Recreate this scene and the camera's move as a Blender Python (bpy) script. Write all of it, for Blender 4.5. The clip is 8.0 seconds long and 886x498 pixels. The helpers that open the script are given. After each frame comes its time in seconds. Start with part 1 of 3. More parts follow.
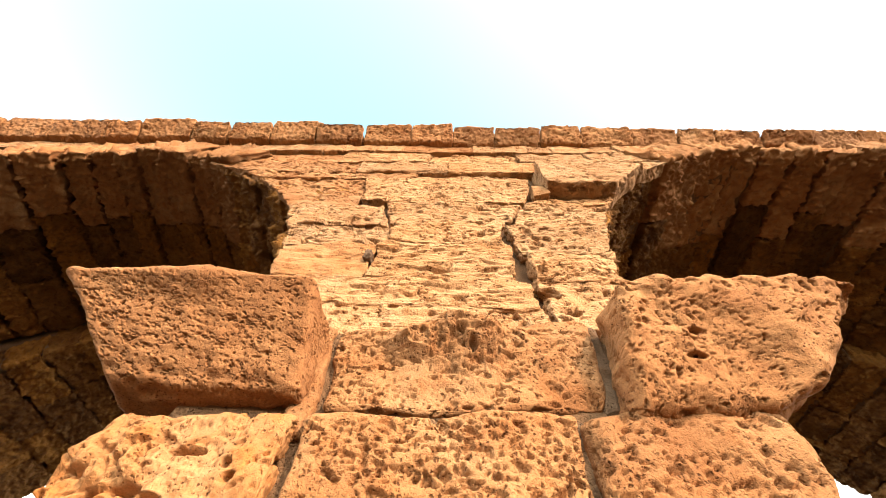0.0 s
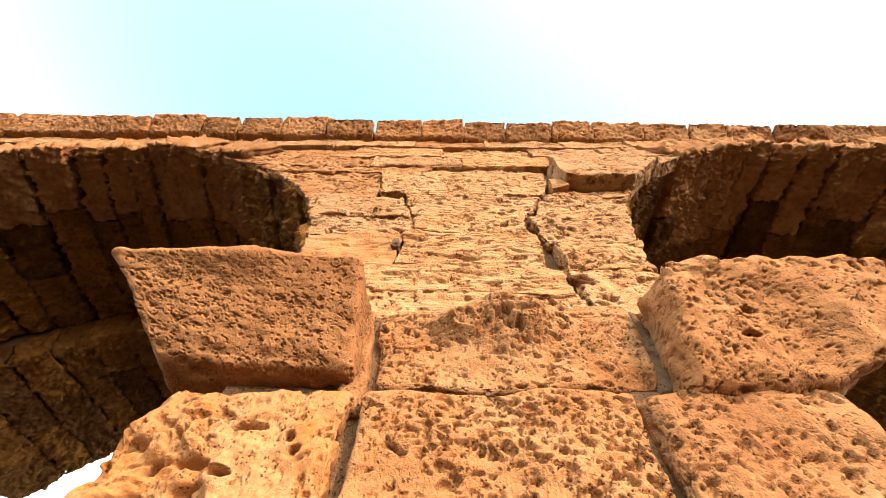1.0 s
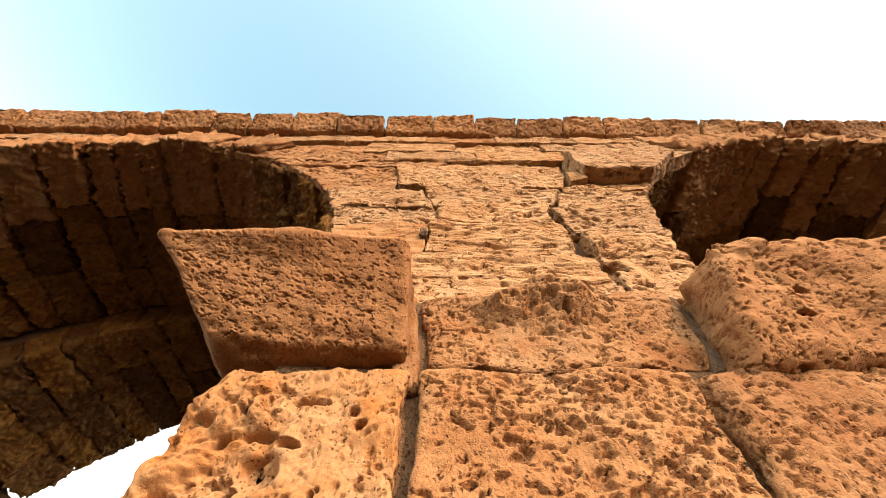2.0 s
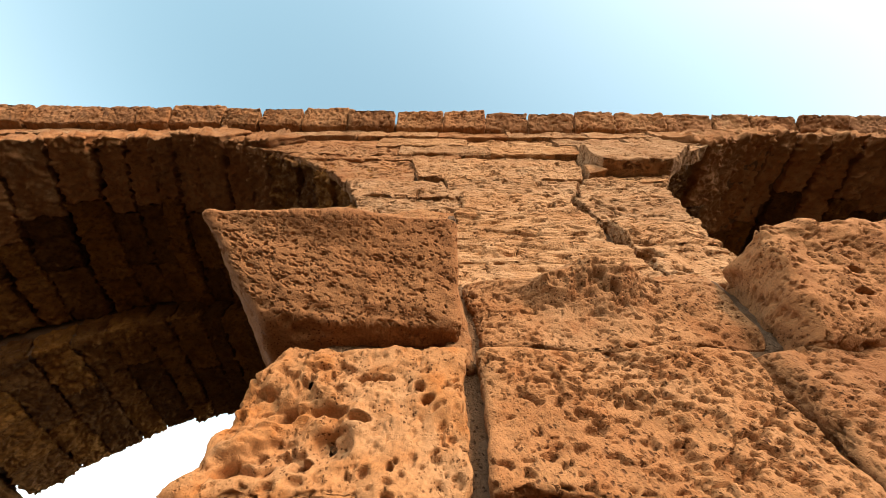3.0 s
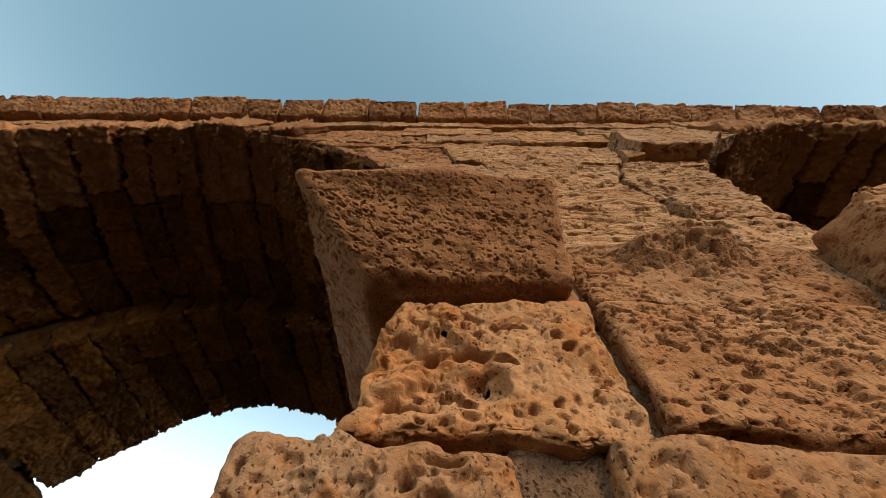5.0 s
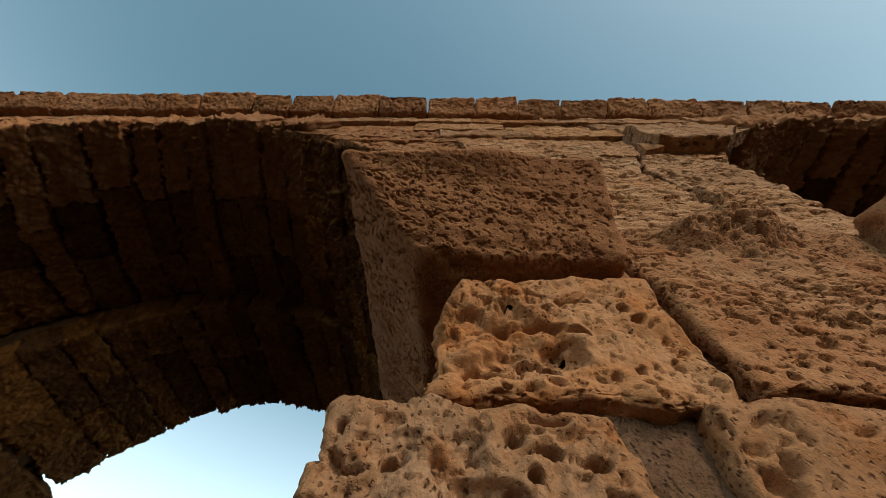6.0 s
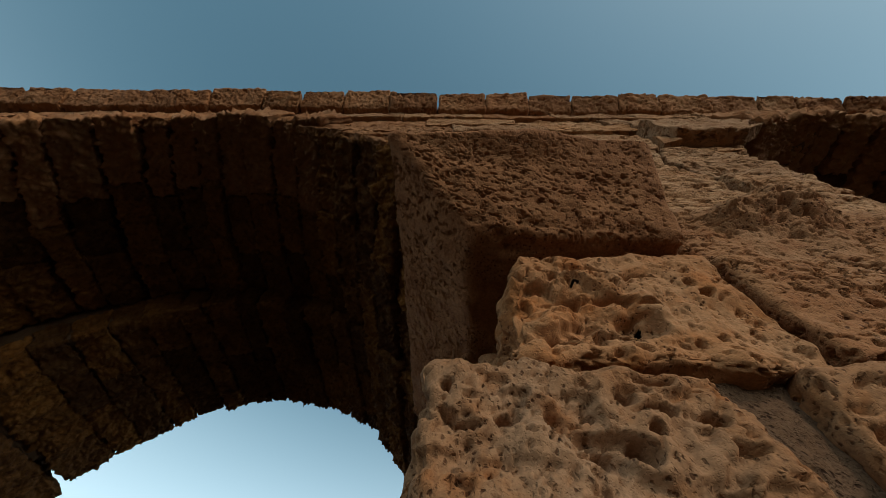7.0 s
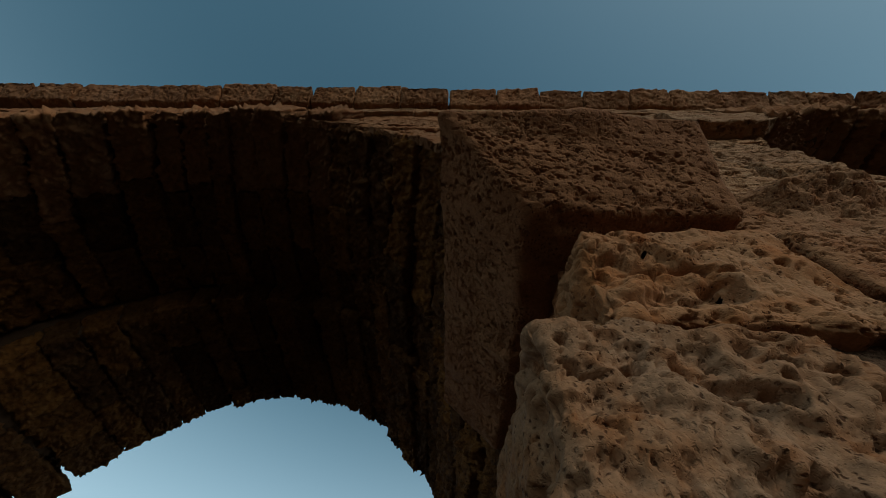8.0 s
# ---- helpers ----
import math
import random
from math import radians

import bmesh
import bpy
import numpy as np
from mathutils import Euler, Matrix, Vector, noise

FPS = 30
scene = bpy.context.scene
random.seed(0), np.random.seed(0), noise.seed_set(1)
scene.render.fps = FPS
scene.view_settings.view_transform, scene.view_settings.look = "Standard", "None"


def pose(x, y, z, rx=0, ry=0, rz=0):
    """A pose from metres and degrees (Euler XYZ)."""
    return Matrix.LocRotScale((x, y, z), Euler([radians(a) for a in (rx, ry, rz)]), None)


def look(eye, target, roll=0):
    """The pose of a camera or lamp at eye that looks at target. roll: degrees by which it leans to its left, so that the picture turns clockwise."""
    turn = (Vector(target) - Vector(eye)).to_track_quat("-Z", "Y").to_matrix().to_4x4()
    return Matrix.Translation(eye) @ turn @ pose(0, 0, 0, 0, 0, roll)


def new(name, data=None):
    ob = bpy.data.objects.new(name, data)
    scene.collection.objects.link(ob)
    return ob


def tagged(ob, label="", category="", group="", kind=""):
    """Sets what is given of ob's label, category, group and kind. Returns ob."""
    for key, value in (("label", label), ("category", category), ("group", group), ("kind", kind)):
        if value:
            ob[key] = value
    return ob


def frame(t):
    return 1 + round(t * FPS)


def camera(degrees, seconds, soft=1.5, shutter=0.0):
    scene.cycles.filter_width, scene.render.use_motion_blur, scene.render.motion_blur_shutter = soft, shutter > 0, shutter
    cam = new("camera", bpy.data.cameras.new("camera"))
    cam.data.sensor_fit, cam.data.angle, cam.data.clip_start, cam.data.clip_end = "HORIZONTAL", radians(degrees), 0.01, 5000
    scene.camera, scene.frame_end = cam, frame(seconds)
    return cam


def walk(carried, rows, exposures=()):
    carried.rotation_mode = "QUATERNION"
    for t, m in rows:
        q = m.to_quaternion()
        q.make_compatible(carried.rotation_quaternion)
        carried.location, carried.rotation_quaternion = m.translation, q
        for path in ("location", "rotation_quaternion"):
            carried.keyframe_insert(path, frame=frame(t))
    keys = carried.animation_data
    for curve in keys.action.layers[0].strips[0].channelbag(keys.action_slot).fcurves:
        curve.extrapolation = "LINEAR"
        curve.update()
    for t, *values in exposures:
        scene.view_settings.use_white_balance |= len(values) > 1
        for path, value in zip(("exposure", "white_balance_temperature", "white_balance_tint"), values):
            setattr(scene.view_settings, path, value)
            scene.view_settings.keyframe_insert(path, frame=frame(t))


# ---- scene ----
import collections

# ---------- camera: a straight slide along the foot of a pier, looking steeply up ----------
cam = camera(109.57, 8.0, soft=0.8)
EYE = 1.3
PATH = [
    (0.0, 0.0, 0.0, 0.0),
    (0.5, -0.0628, 0.0236, -0.0136),
    (1.0, -0.1256, 0.0484, -0.0279),
    (1.5, -0.1887, 0.0710, -0.0422),
    (3.0, -0.3769, 0.1440, -0.0783),
    (3.5, -0.4407, 0.1689, -0.0909),
    (4.0, -0.5002, 0.1922, -0.1015),
    (4.5, -0.5649, 0.2177, -0.1128),
    (6.0, -0.7500, 0.2877, -0.1536),
    (6.5, -0.8073, 0.3080, -0.1664),
    (7.0, -0.8707, 0.3312, -0.1811),
    (7.5, -0.9351, 0.3548, -0.1959),
    (8.0, -1.0000, 0.3788, -0.2108),
]
EXPOSURES = [(0.0, 2.17, 6800, 13), (1.5, 1.86, 6800, 14), (3.0, 1.30, 6600, 14), (4.5, 0.72, 6250, 11),
             (6.0, 0.0, 5850, 6), (7.0, -0.55, 5550, 3), (8.0, -1.28, 5200, -1)]
walk(cam, [(t, pose(x, y, EYE + z, 151.567, 0, 5.092) @ pose(0, 0, 0, 0, 0, 5.985)) for t, x, y, z in PATH], EXPOSURES)

# ---------- light: a hazy low sun in front of the wall and to the right, clear sky ----------
SUN = Vector((0.58, -0.80, 0.56)).normalized()
sun = new("sun", bpy.data.lights.new("sun", "SUN"))
sun.data.energy, sun.data.angle, sun.data.color = 1.62, radians(4), (1.0, 0.72, 0.505)
sun.matrix_world = look(SUN * 40, (0, 0, 0))
world = bpy.data.worlds.new("sky")
scene.world = world
world.use_nodes = True
wn = world.node_tree
sky = wn.nodes.new("ShaderNodeTexSky")
sky.sky_type, sky.sun_disc = "NISHITA", False
sky.sun_elevation, sky.sun_rotation = math.asin(SUN.z), math.atan2(SUN.x, SUN.y)
sky.air_density, sky.dust_density, sky.ozone_density = 1.0, 2.2, 1.5
wn.nodes["Background"].inputs["Strength"].default_value = 0.21
flatter = wn.nodes.new("ShaderNodeGamma")
flatter.inputs["Gamma"].default_value = 0.74
paler = wn.nodes.new("ShaderNodeHueSaturation")
paler.inputs["Hue"].default_value, paler.inputs["Saturation"].default_value = 0.478, 1.06
wn.links.new(sky.outputs["Color"], flatter.inputs["Color"])
wn.links.new(flatter.outputs["Color"], paler.inputs["Color"])
# sea haze, thickening towards the horizon all round
up = wn.nodes.new("ShaderNodeSeparateXYZ")
wn.links.new(wn.nodes.new("ShaderNodeTexCoord").outputs["Generated"], up.inputs[0])
low = wn.nodes.new("ShaderNodeMath")
low.operation, low.use_clamp = "SUBTRACT", True
low.inputs[0].default_value = 1.0
wn.links.new(up.outputs["Z"], low.inputs[1])
veil = wn.nodes.new("ShaderNodeMath")
veil.operation = "POWER"
veil.inputs[1].default_value = 3.6
wn.links.new(low.outputs[0], veil.inputs[0])
haze = wn.nodes.new("ShaderNodeMix")
haze.data_type, haze.blend_type, haze.clamp_factor = "RGBA", "ADD", False
wn.links.new(veil.outputs[0], haze.inputs[0])
sea_air = wn.nodes.new("ShaderNodeMix")
sea_air.data_type, sea_air.blend_type = "RGBA", "MULTIPLY"
sea_air.inputs[0].default_value = 1.0
sea_air.inputs[7].default_value = (1.02, 1.08, 0.95, 1)
wn.links.new(paler.outputs["Color"], sea_air.inputs[6])
wn.links.new(sea_air.outputs[2], haze.inputs[6])
haze.inputs[7].default_value = (10.0, 9.6, 8.9, 1)
wn.links.new(haze.outputs[2], wn.nodes["Background"].inputs["Color"])


# ---------- materials ----------
def nodes_of(name):
    m = bpy.data.materials.new(name)
    m.use_nodes = True
    return m, m.node_tree, m.node_tree.nodes["Principled BSDF"]


def add(tree, kind, **values):
    n = tree.nodes.new("ShaderNode" + kind)
    for key, value in values.items():
        n.inputs[key.replace("_", " ")].default_value = value
    return n


def ramp(tree, source, *stops):
    r = tree.nodes.new("ShaderNodeValToRGB")
    while len(r.color_ramp.elements) < len(stops):
        r.color_ramp.elements.new(0.5)
    for e, (at, colour) in zip(r.color_ramp.elements, stops):
        e.position, e.color = at, (*colour, 1)
    tree.links.new(source, r.inputs[0])
    return r.outputs[0]


def grey(a):
    return (a, a, a)


def mix(tree, how, factor, a, b):
    n = tree.nodes.new("ShaderNodeMix")
    n.data_type, n.blend_type = "RGBA", how
    for socket, value in ((n.inputs[0], factor), (n.inputs[6], a), (n.inputs[7], b)):
        if isinstance(value, (int, float)):
            socket.default_value = value
        elif isinstance(value, tuple):
            socket.default_value = (*value, 1)
        else:
            tree.links.new(value, socket)
    return n.outputs[2]


def sandstone(name, low, mid, high, stain, pit_size=0.014, pits=0.9, grain=1.0, bands=0.0, fineness=1.0, spread=0.0):
    """Weathered, pitted calcareous sandstone."""
    m, t, bsdf = nodes_of(name)
    low, mid, high, stain = ([0.86 * v for v in c] for c in (low, mid, high, stain))
    where = t.nodes.new("ShaderNodeTexCoord").outputs["Object"]
    info = t.nodes.new("ShaderNodeObjectInfo")
    shift = t.nodes.new("ShaderNodeVectorMath")
    shift.operation = "ADD"
    scale = t.nodes.new("ShaderNodeVectorMath")
    scale.operation = "SCALE"
    scale.inputs[0].default_value = (7.3, 5.1, 9.7)
    t.links.new(info.outputs["Random"], scale.inputs["Scale"])
    t.links.new(where, shift.inputs[0])
    t.links.new(scale.outputs[0], shift.inputs[1])
    at = shift.outputs[0]

    def noise_at(size, detail=4.0, rough=0.6):
        n = add(t, "TexNoise", Scale=1.0 / size, Detail=detail, Roughness=rough)
        t.links.new(at, n.inputs["Vector"])
        return n.outputs["Fac"]

    broad, patch, fine = noise_at(0.35, 3), noise_at(0.07, 5), noise_at(0.006, 4, 0.7)
    colour = ramp(t, broad, (0.30, low), (0.5, mid), (0.72, high))
    colour = mix(t, "MIX", ramp(t, patch, (0.48, grey(0)), (0.68, grey(0.7))), colour, tuple(stain))
    colour = mix(t, "MULTIPLY", 0.55, colour, ramp(t, fine, (0.30, grey(0.42)), (0.60, grey(1.15))))
    tint = ramp(t, info.outputs["Random"], (0.0, (0.84 - spread, 0.82 - spread, 0.80 - spread)), (0.5, (1.0, 0.98, 0.95)), (1.0, (1.10 + spread, 1.03 + spread, 0.92)))
    colour = mix(t, "MULTIPLY", 1.0, colour, tint)
    bsdf.inputs["Roughness"].default_value = 0.93
    bsdf.inputs["Specular IOR Level"].default_value = 0.15

    # pits of two sizes, warped so that they are ragged
    warp = add(t, "TexNoise", Scale=1.4 / pit_size, Detail=2.0)
    t.links.new(at, warp.inputs["Vector"])
    bent = t.nodes.new("ShaderNodeVectorMath")
    bent.operation = "MULTIPLY_ADD"
    bent.inputs[1].default_value = (pit_size * 0.9,) * 3
    t.links.new(warp.outputs["Color"], bent.inputs[0])
    t.links.new(at, bent.inputs[2])

    def pit_layer(size, edge):
        v = add(t, "TexVoronoi", Scale=1.0 / size, Randomness=1.0)
        t.links.new(bent.outputs[0], v.inputs["Vector"])
        return ramp(t, v.outputs["Distance"], (edge * 0.5, grey(0)), (edge, grey(1)))

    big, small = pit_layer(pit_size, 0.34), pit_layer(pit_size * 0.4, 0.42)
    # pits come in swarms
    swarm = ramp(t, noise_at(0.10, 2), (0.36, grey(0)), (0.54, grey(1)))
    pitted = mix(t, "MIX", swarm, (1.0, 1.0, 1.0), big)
    height = mix(t, "MULTIPLY", 0.45 * fineness, pitted, small)
    # the shadow inside the pits, painted into the colour as dark brown
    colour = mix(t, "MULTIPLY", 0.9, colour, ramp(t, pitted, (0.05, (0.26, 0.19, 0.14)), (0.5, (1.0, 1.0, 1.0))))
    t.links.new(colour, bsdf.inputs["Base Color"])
    height = mix(t, "MULTIPLY", 0.3 * fineness, height, ramp(t, fine, (0.25, grey(0.3)), (0.7, grey(1))))
    height = mix(t, "MULTIPLY", 0.6, height, ramp(t, patch, (0.3, grey(0.2)), (0.7, grey(1))))
    if bands:
        mp = t.nodes.new("ShaderNodeMapping")
        mp.inputs["Scale"].default_value = (2.5, 2.5, 34.0)
        t.links.new(at, mp.inputs["Vector"])
        n = add(t, "TexNoise", Scale=1.0, Detail=3.0, Distortion=0.4)
        t.links.new(mp.outputs[0], n.inputs["Vector"])
        height = mix(t, "MULTIPLY", bands, height, ramp(t, n.outputs["Fac"], (0.42, grey(0.2)), (0.56, grey(1))))
    b = add(t, "Bump", Strength=pits, Distance=pit_size * 0.8 * grain)
    t.links.new(height, b.inputs["Height"])
    t.links.new(b.outputs[0], bsdf.inputs["Normal"])
    return m


HONEY = sandstone("honey_sandstone", (0.250, 0.108, 0.043), (0.335, 0.165, 0.072), (0.380, 0.212, 0.108), (0.276, 0.107, 0.036), 0.012, fineness=0.5)
KARST = sandstone("honeycombed_sandstone", (0.300, 0.150, 0.068), (0.340, 0.175, 0.080), (0.375, 0.225, 0.125), (0.330, 0.122, 0.030), 0.009, 0.7, fineness=0.3)
PALE = sandstone("pale_sandstone", (0.375, 0.196, 0.090), (0.450, 0.255, 0.128), (0.485, 0.300, 0.165), (0.350, 0.160, 0.062), 0.020, 1.0, bands=0.5, fineness=1.0)
RUSSET = sandstone("russet_sandstone", (0.267, 0.120, 0.050), (0.340, 0.164, 0.073), (0.386, 0.202, 0.097), (0.248, 0.107, 0.044), 0.008, 0.8, fineness=0.5)
# the same sandstone with the vaults' shade put into its colour
SHADED_STONE = sandstone("shaded_sandstone", (0.136, 0.056, 0.014), (0.232, 0.104, 0.029), (0.288, 0.140, 0.045), (0.080, 0.029, 0.010), 0.022, 1.0, fineness=1.6, spread=0.28)
MORTAR = sandstone("lime_mortar", (0.12, 0.066, 0.034), (0.16, 0.092, 0.050), (0.20, 0.125, 0.074), (0.12, 0.066, 0.034), 0.012, 0.9)
GREY_MORTAR = sandstone("grey_mortar", (0.120, 0.072, 0.042), (0.150, 0.095, 0.060), (0.185, 0.125, 0.085), (0.120, 0.065, 0.032), 0.010, 0.8)
SAND = sandstone("damp_sand", (0.085, 0.058, 0.032), (0.108, 0.074, 0.042), (0.135, 0.094, 0.056), (0.078, 0.052, 0.028), 0.05, 0.3)


# ---------- noise on arrays of points ----------
def lattice(i, seed):
    n = (i[:, 0] * 73856093) ^ (i[:, 1] * 19349663) ^ (i[:, 2] * 83492791) ^ (seed * 2654435761)
    n = (n ^ (n >> 13)) * 1274126177 & 0x7FFFFFFF
    n = (n ^ (n >> 15)) * 1103515245 & 0x7FFFFFFF
    return ((n >> 7) & 0xFFFFF) / 0xFFFFF


def soft_noise(p, seed):
    i = np.floor(p).astype(np.int64)
    f = p - i
    f = f * f * (3 - 2 * f)
    total = 0
    for dx in (0, 1):
        for dy in (0, 1):
            for dz in (0, 1):
                w = (f[:, 0] if dx else 1 - f[:, 0]) * (f[:, 1] if dy else 1 - f[:, 1]) * (f[:, 2] if dz else 1 - f[:, 2])
                total = total + w * lattice(i + (dx, dy, dz), seed)
    return total * 2 - 1


def fractal(p, size, seed, octaves=3):
    total, part_of, scale = 0, 1.0, 1.0 / size
    for k in range(octaves):
        total = total + part_of * soft_noise(p * scale + 17.3 * k, seed + k)
        part_of, scale = part_of * 0.5, scale * 2.03
    return total


def cavities(p, size, seed, share, grow=1.0):
    """0 where sound, to 1 in the middle of a pit; only a share of the cells holds one."""
    q = p / size + 0.42 * np.stack([soft_noise(p / size * 1.7 + s, seed) + 0.5 * soft_noise(p / size * 4.1 + s, seed + 7) for s in (3.1, 9.2, 14.7)], 1)
    i = np.floor(q).astype(np.int64)
    best = np.zeros(len(p))
    for dx in (-1, 0, 1):
        for dy in (-1, 0, 1):
            for dz in (-1, 0, 1):
                j = i + (dx, dy, dz)
                c = j + np.stack([lattice(j, seed + s) for s in (11, 12, 13)], 1)
                r = grow * (0.16 + 0.36 * lattice(j, seed + 14) ** 1.5)
                d = np.sqrt(((q - c) ** 2).sum(1))
                hole = np.clip((r - d) / r * 2.8, 0, 1) * (lattice(j, seed + 15) < share)
                best = np.maximum(best, hole)
    return best * best * (3 - 2 * best)


# ---------- building ----------
def part(name, mesh, material, parent, label=""):
    mesh.materials.append(material)
    ob = new(name, mesh)
    ob.parent = parent
    return tagged(ob, label)


def surface_lattice(nx, ny, nz, closed=False):
    """The welded surface of a box of nx by ny by nz cells, open at its far side in y unless closed."""
    ids = np.full((nx + 1, ny + 1, nz + 1), -1, dtype=np.int64)
    shell = np.zeros(ids.shape, bool)
    shell[0], shell[-1], shell[:, 0], shell[:, :, 0], shell[:, :, -1] = True, True, True, True, True
    if closed:
        shell[:, -1] = True
    where = np.argwhere(shell)
    ids[shell] = np.arange(len(where))
    faces = []

    def sheet(a, flip):
        q = np.stack([a[:-1, :-1], a[1:, :-1], a[1:, 1:], a[:-1, 1:]], -1).reshape(-1, 4)
        faces.append(q[:, ::-1] if flip else q)

    sheet(ids[0], True), sheet(ids[-1], False)
    sheet(ids[:, 0], False)
    if closed:
        sheet(ids[:, -1], True)
    sheet(ids[:, :, 0], True), sheet(ids[:, :, -1], False)
    return where, np.concatenate(faces)


def block(corners, cell=0.02, seed=1, edge=0.02, lump=0.012, rough=0.004, pits=(), shape=None, wave=0.008, deep=3.0, closed=False, grain=(1, 1, 1)):
    """The mesh of one weathered block. corners: (x0 z0), (x1 z0), (x1 z1), (x0 z1) at the front, then at the back, as 3D points in that order.
    pits: rows of size, depth, share. shape(p): a further offset along the normals. wave: how far the outline wanders."""
    c = np.array([tuple(v) for v in corners], float)
    lx = np.linalg.norm(c[1] - c[0]) * 0.5 + np.linalg.norm(c[2] - c[3]) * 0.5
    lz = np.linalg.norm(c[3] - c[0]) * 0.5 + np.linalg.norm(c[2] - c[1]) * 0.5
    ly = np.linalg.norm(c[4:].mean(0) - c[:4].mean(0))
    n = [max(3, math.ceil(lx / cell)), max(2, math.ceil(ly / (cell * deep))), max(3, math.ceil(lz / cell))]
    where, faces = surface_lattice(*n, closed)
    half = np.array((lx, ly, lz)) / 2
    a = where / np.array(n)
    # rows of cells gather towards the front in depth
    a[:, 1] = a[:, 1] ** (1.6 if not closed else 1.0)
    p = (a * 2 - 1) * half
    r = min(edge, half.min() * 0.8)
    core = np.clip(p, -(half - r), half - r)
    if not closed:
        core[:, 1] = np.clip(p[:, 1], -(half[1] - r), None)
    d = p - core
    length = np.linalg.norm(d, axis=1)
    d = np.where(length[:, None] > 1e-9, d / np.maximum(length, 1e-9)[:, None] * r, 0)
    s = ((core + d) / half + 1) / 2
    u, w, v = s[:, :1], s[:, 1:2], s[:, 2:]
    front = c[0] * (1 - u) * (1 - v) + c[1] * u * (1 - v) + c[2] * u * v + c[3] * (1 - u) * v
    back = c[4] * (1 - u) * (1 - v) + c[5] * u * (1 - v) + c[6] * u * v + c[7] * (1 - u) * v
    q = front * (1 - w) + back * w
    # normals of the rounded form
    tri = q[faces]
    fn = np.cross(tri[:, 2] - tri[:, 0], tri[:, 3] - tri[:, 1])
    vn = np.zeros_like(q)
    for k in range(4):
        np.add.at(vn, faces[:, k], fn)
    vn /= np.maximum(np.linalg.norm(vn, axis=1), 1e-12)[:, None]
    # large forms first, so that the pits follow the worn surface
    big = lump * fractal(q + seed * 1.37, 0.16, seed, 3)
    if shape is not None:
        big = big + shape(q)
    q = q + vn * big[:, None]
    o = q + seed * 1.37
    o = o @ np.array(grain) if np.ndim(grain) == 2 else o * np.array(grain)
    h = rough * fractal(o, 0.03, seed + 5, 3)
    for k, (size, depth, share, *grow) in enumerate(pits):
        swarm = np.clip(0.55 + 1.1 * fractal(o + 3.3 * k, 0.12, seed + 60 + k, 2), 0.1, 1.2)
        h = h - depth * cavities(o, size, seed + 31 * k, share * swarm, *grow)
    sideways = np.stack([fractal(o + 5 * k, 0.09, seed + 40 + k, 2) for k in range(3)], 1) * wave
    q = q + vn * h[:, None] + sideways
    mesh = bpy.data.meshes.new("stone")
    mesh.from_pydata(q.tolist(), [], faces.tolist())
    mesh.polygons.foreach_set("use_smooth", np.ones(len(faces), bool))
    mesh.update()
    return mesh


def slanted(degrees, along, across):
    """Grain for block(): pits drawn out along a direction in the face, by degrees below the level."""
    e = np.array((math.cos(radians(degrees)), 0, -math.sin(radians(degrees))))
    n = np.array((-e[2], 0, e[0]))
    return along * np.outer(e, e) + across * np.outer(n, n) + across * np.diag((0, 1, 0))


def face_corners(x0, x1, z0, z1, y, depth=0.4, x0t=None, x1t=None, z0r=None, z1r=None, yt=None):
    """Corners of a block in the wall: front at y. x0t, x1t: its upper ends where they lean; z0r, z1r: its far heights where its beds slope."""
    x0t, x1t = x0 if x0t is None else x0t, x1 if x1t is None else x1t
    z0r, z1r = z0 if z0r is None else z0r, z1 if z1r is None else z1r
    yt = y if yt is None else yt
    f = [(x0, y, z0), (x1, y, z0r), (x1t, yt, z1r), (x0t, yt, z1)]
    return f + [(a, y + depth, c) for a, b, c in f]


def solid(name, outline, y0, y1, material):
    """A prism of an outline in x, z between two depths."""
    bm = bmesh.new()
    f = [bm.verts.new((x, y0, z)) for x, z in outline]
    b = [bm.verts.new((x, y1, z)) for x, z in outline]
    bm.faces.new(f)
    bm.faces.new(b[::-1])
    for k in range(len(f)):
        bm.faces.new((f[k - 1], b[k - 1], b[k], f[k]))
    bmesh.ops.recalc_face_normals(bm, faces=bm.faces)
    bmesh.ops.triangulate(bm, faces=bm.faces)
    me = bpy.data.meshes.new(name)
    bm.to_mesh(me)
    bm.free()
    me.materials.append(material)
    return new(name, me)


# ---------- plan ----------
FACE, BACK, SEAM = 0.73, 5.07, 3.03
TOP = 5.18
Arch = collections.namedtuple("Arch", "x z r")
LEFT_FRONT, LEFT_REAR = Arch(-3.93, 1.62, 3.11), Arch(-3.54, 1.68, 2.73)
LEFT_FACE = Arch(-3.45, 1.80, 2.72)  # the left front arch narrows towards its face
RIGHT_FRONT, RIGHT_REAR = Arch(3.68, 1.88, 3.04), Arch(3.75, 1.60, 2.95)


def rim(a, z, side):
    """Where the arch's edge stands at a height: side 1 its right edge, -1 its left."""
    return a.x + side * math.sqrt(max(a.r ** 2 - max(z - a.z, 0) ** 2, 0))


def at_depth(a, y):
    """The arch's circle at a depth."""
    if a is not LEFT_FRONT:
        return a
    k = min(max((y - FACE) / 1.3, 0), 1)
    return Arch(*(f + (g - f) * k for f, g in zip(LEFT_FACE, LEFT_FRONT)))


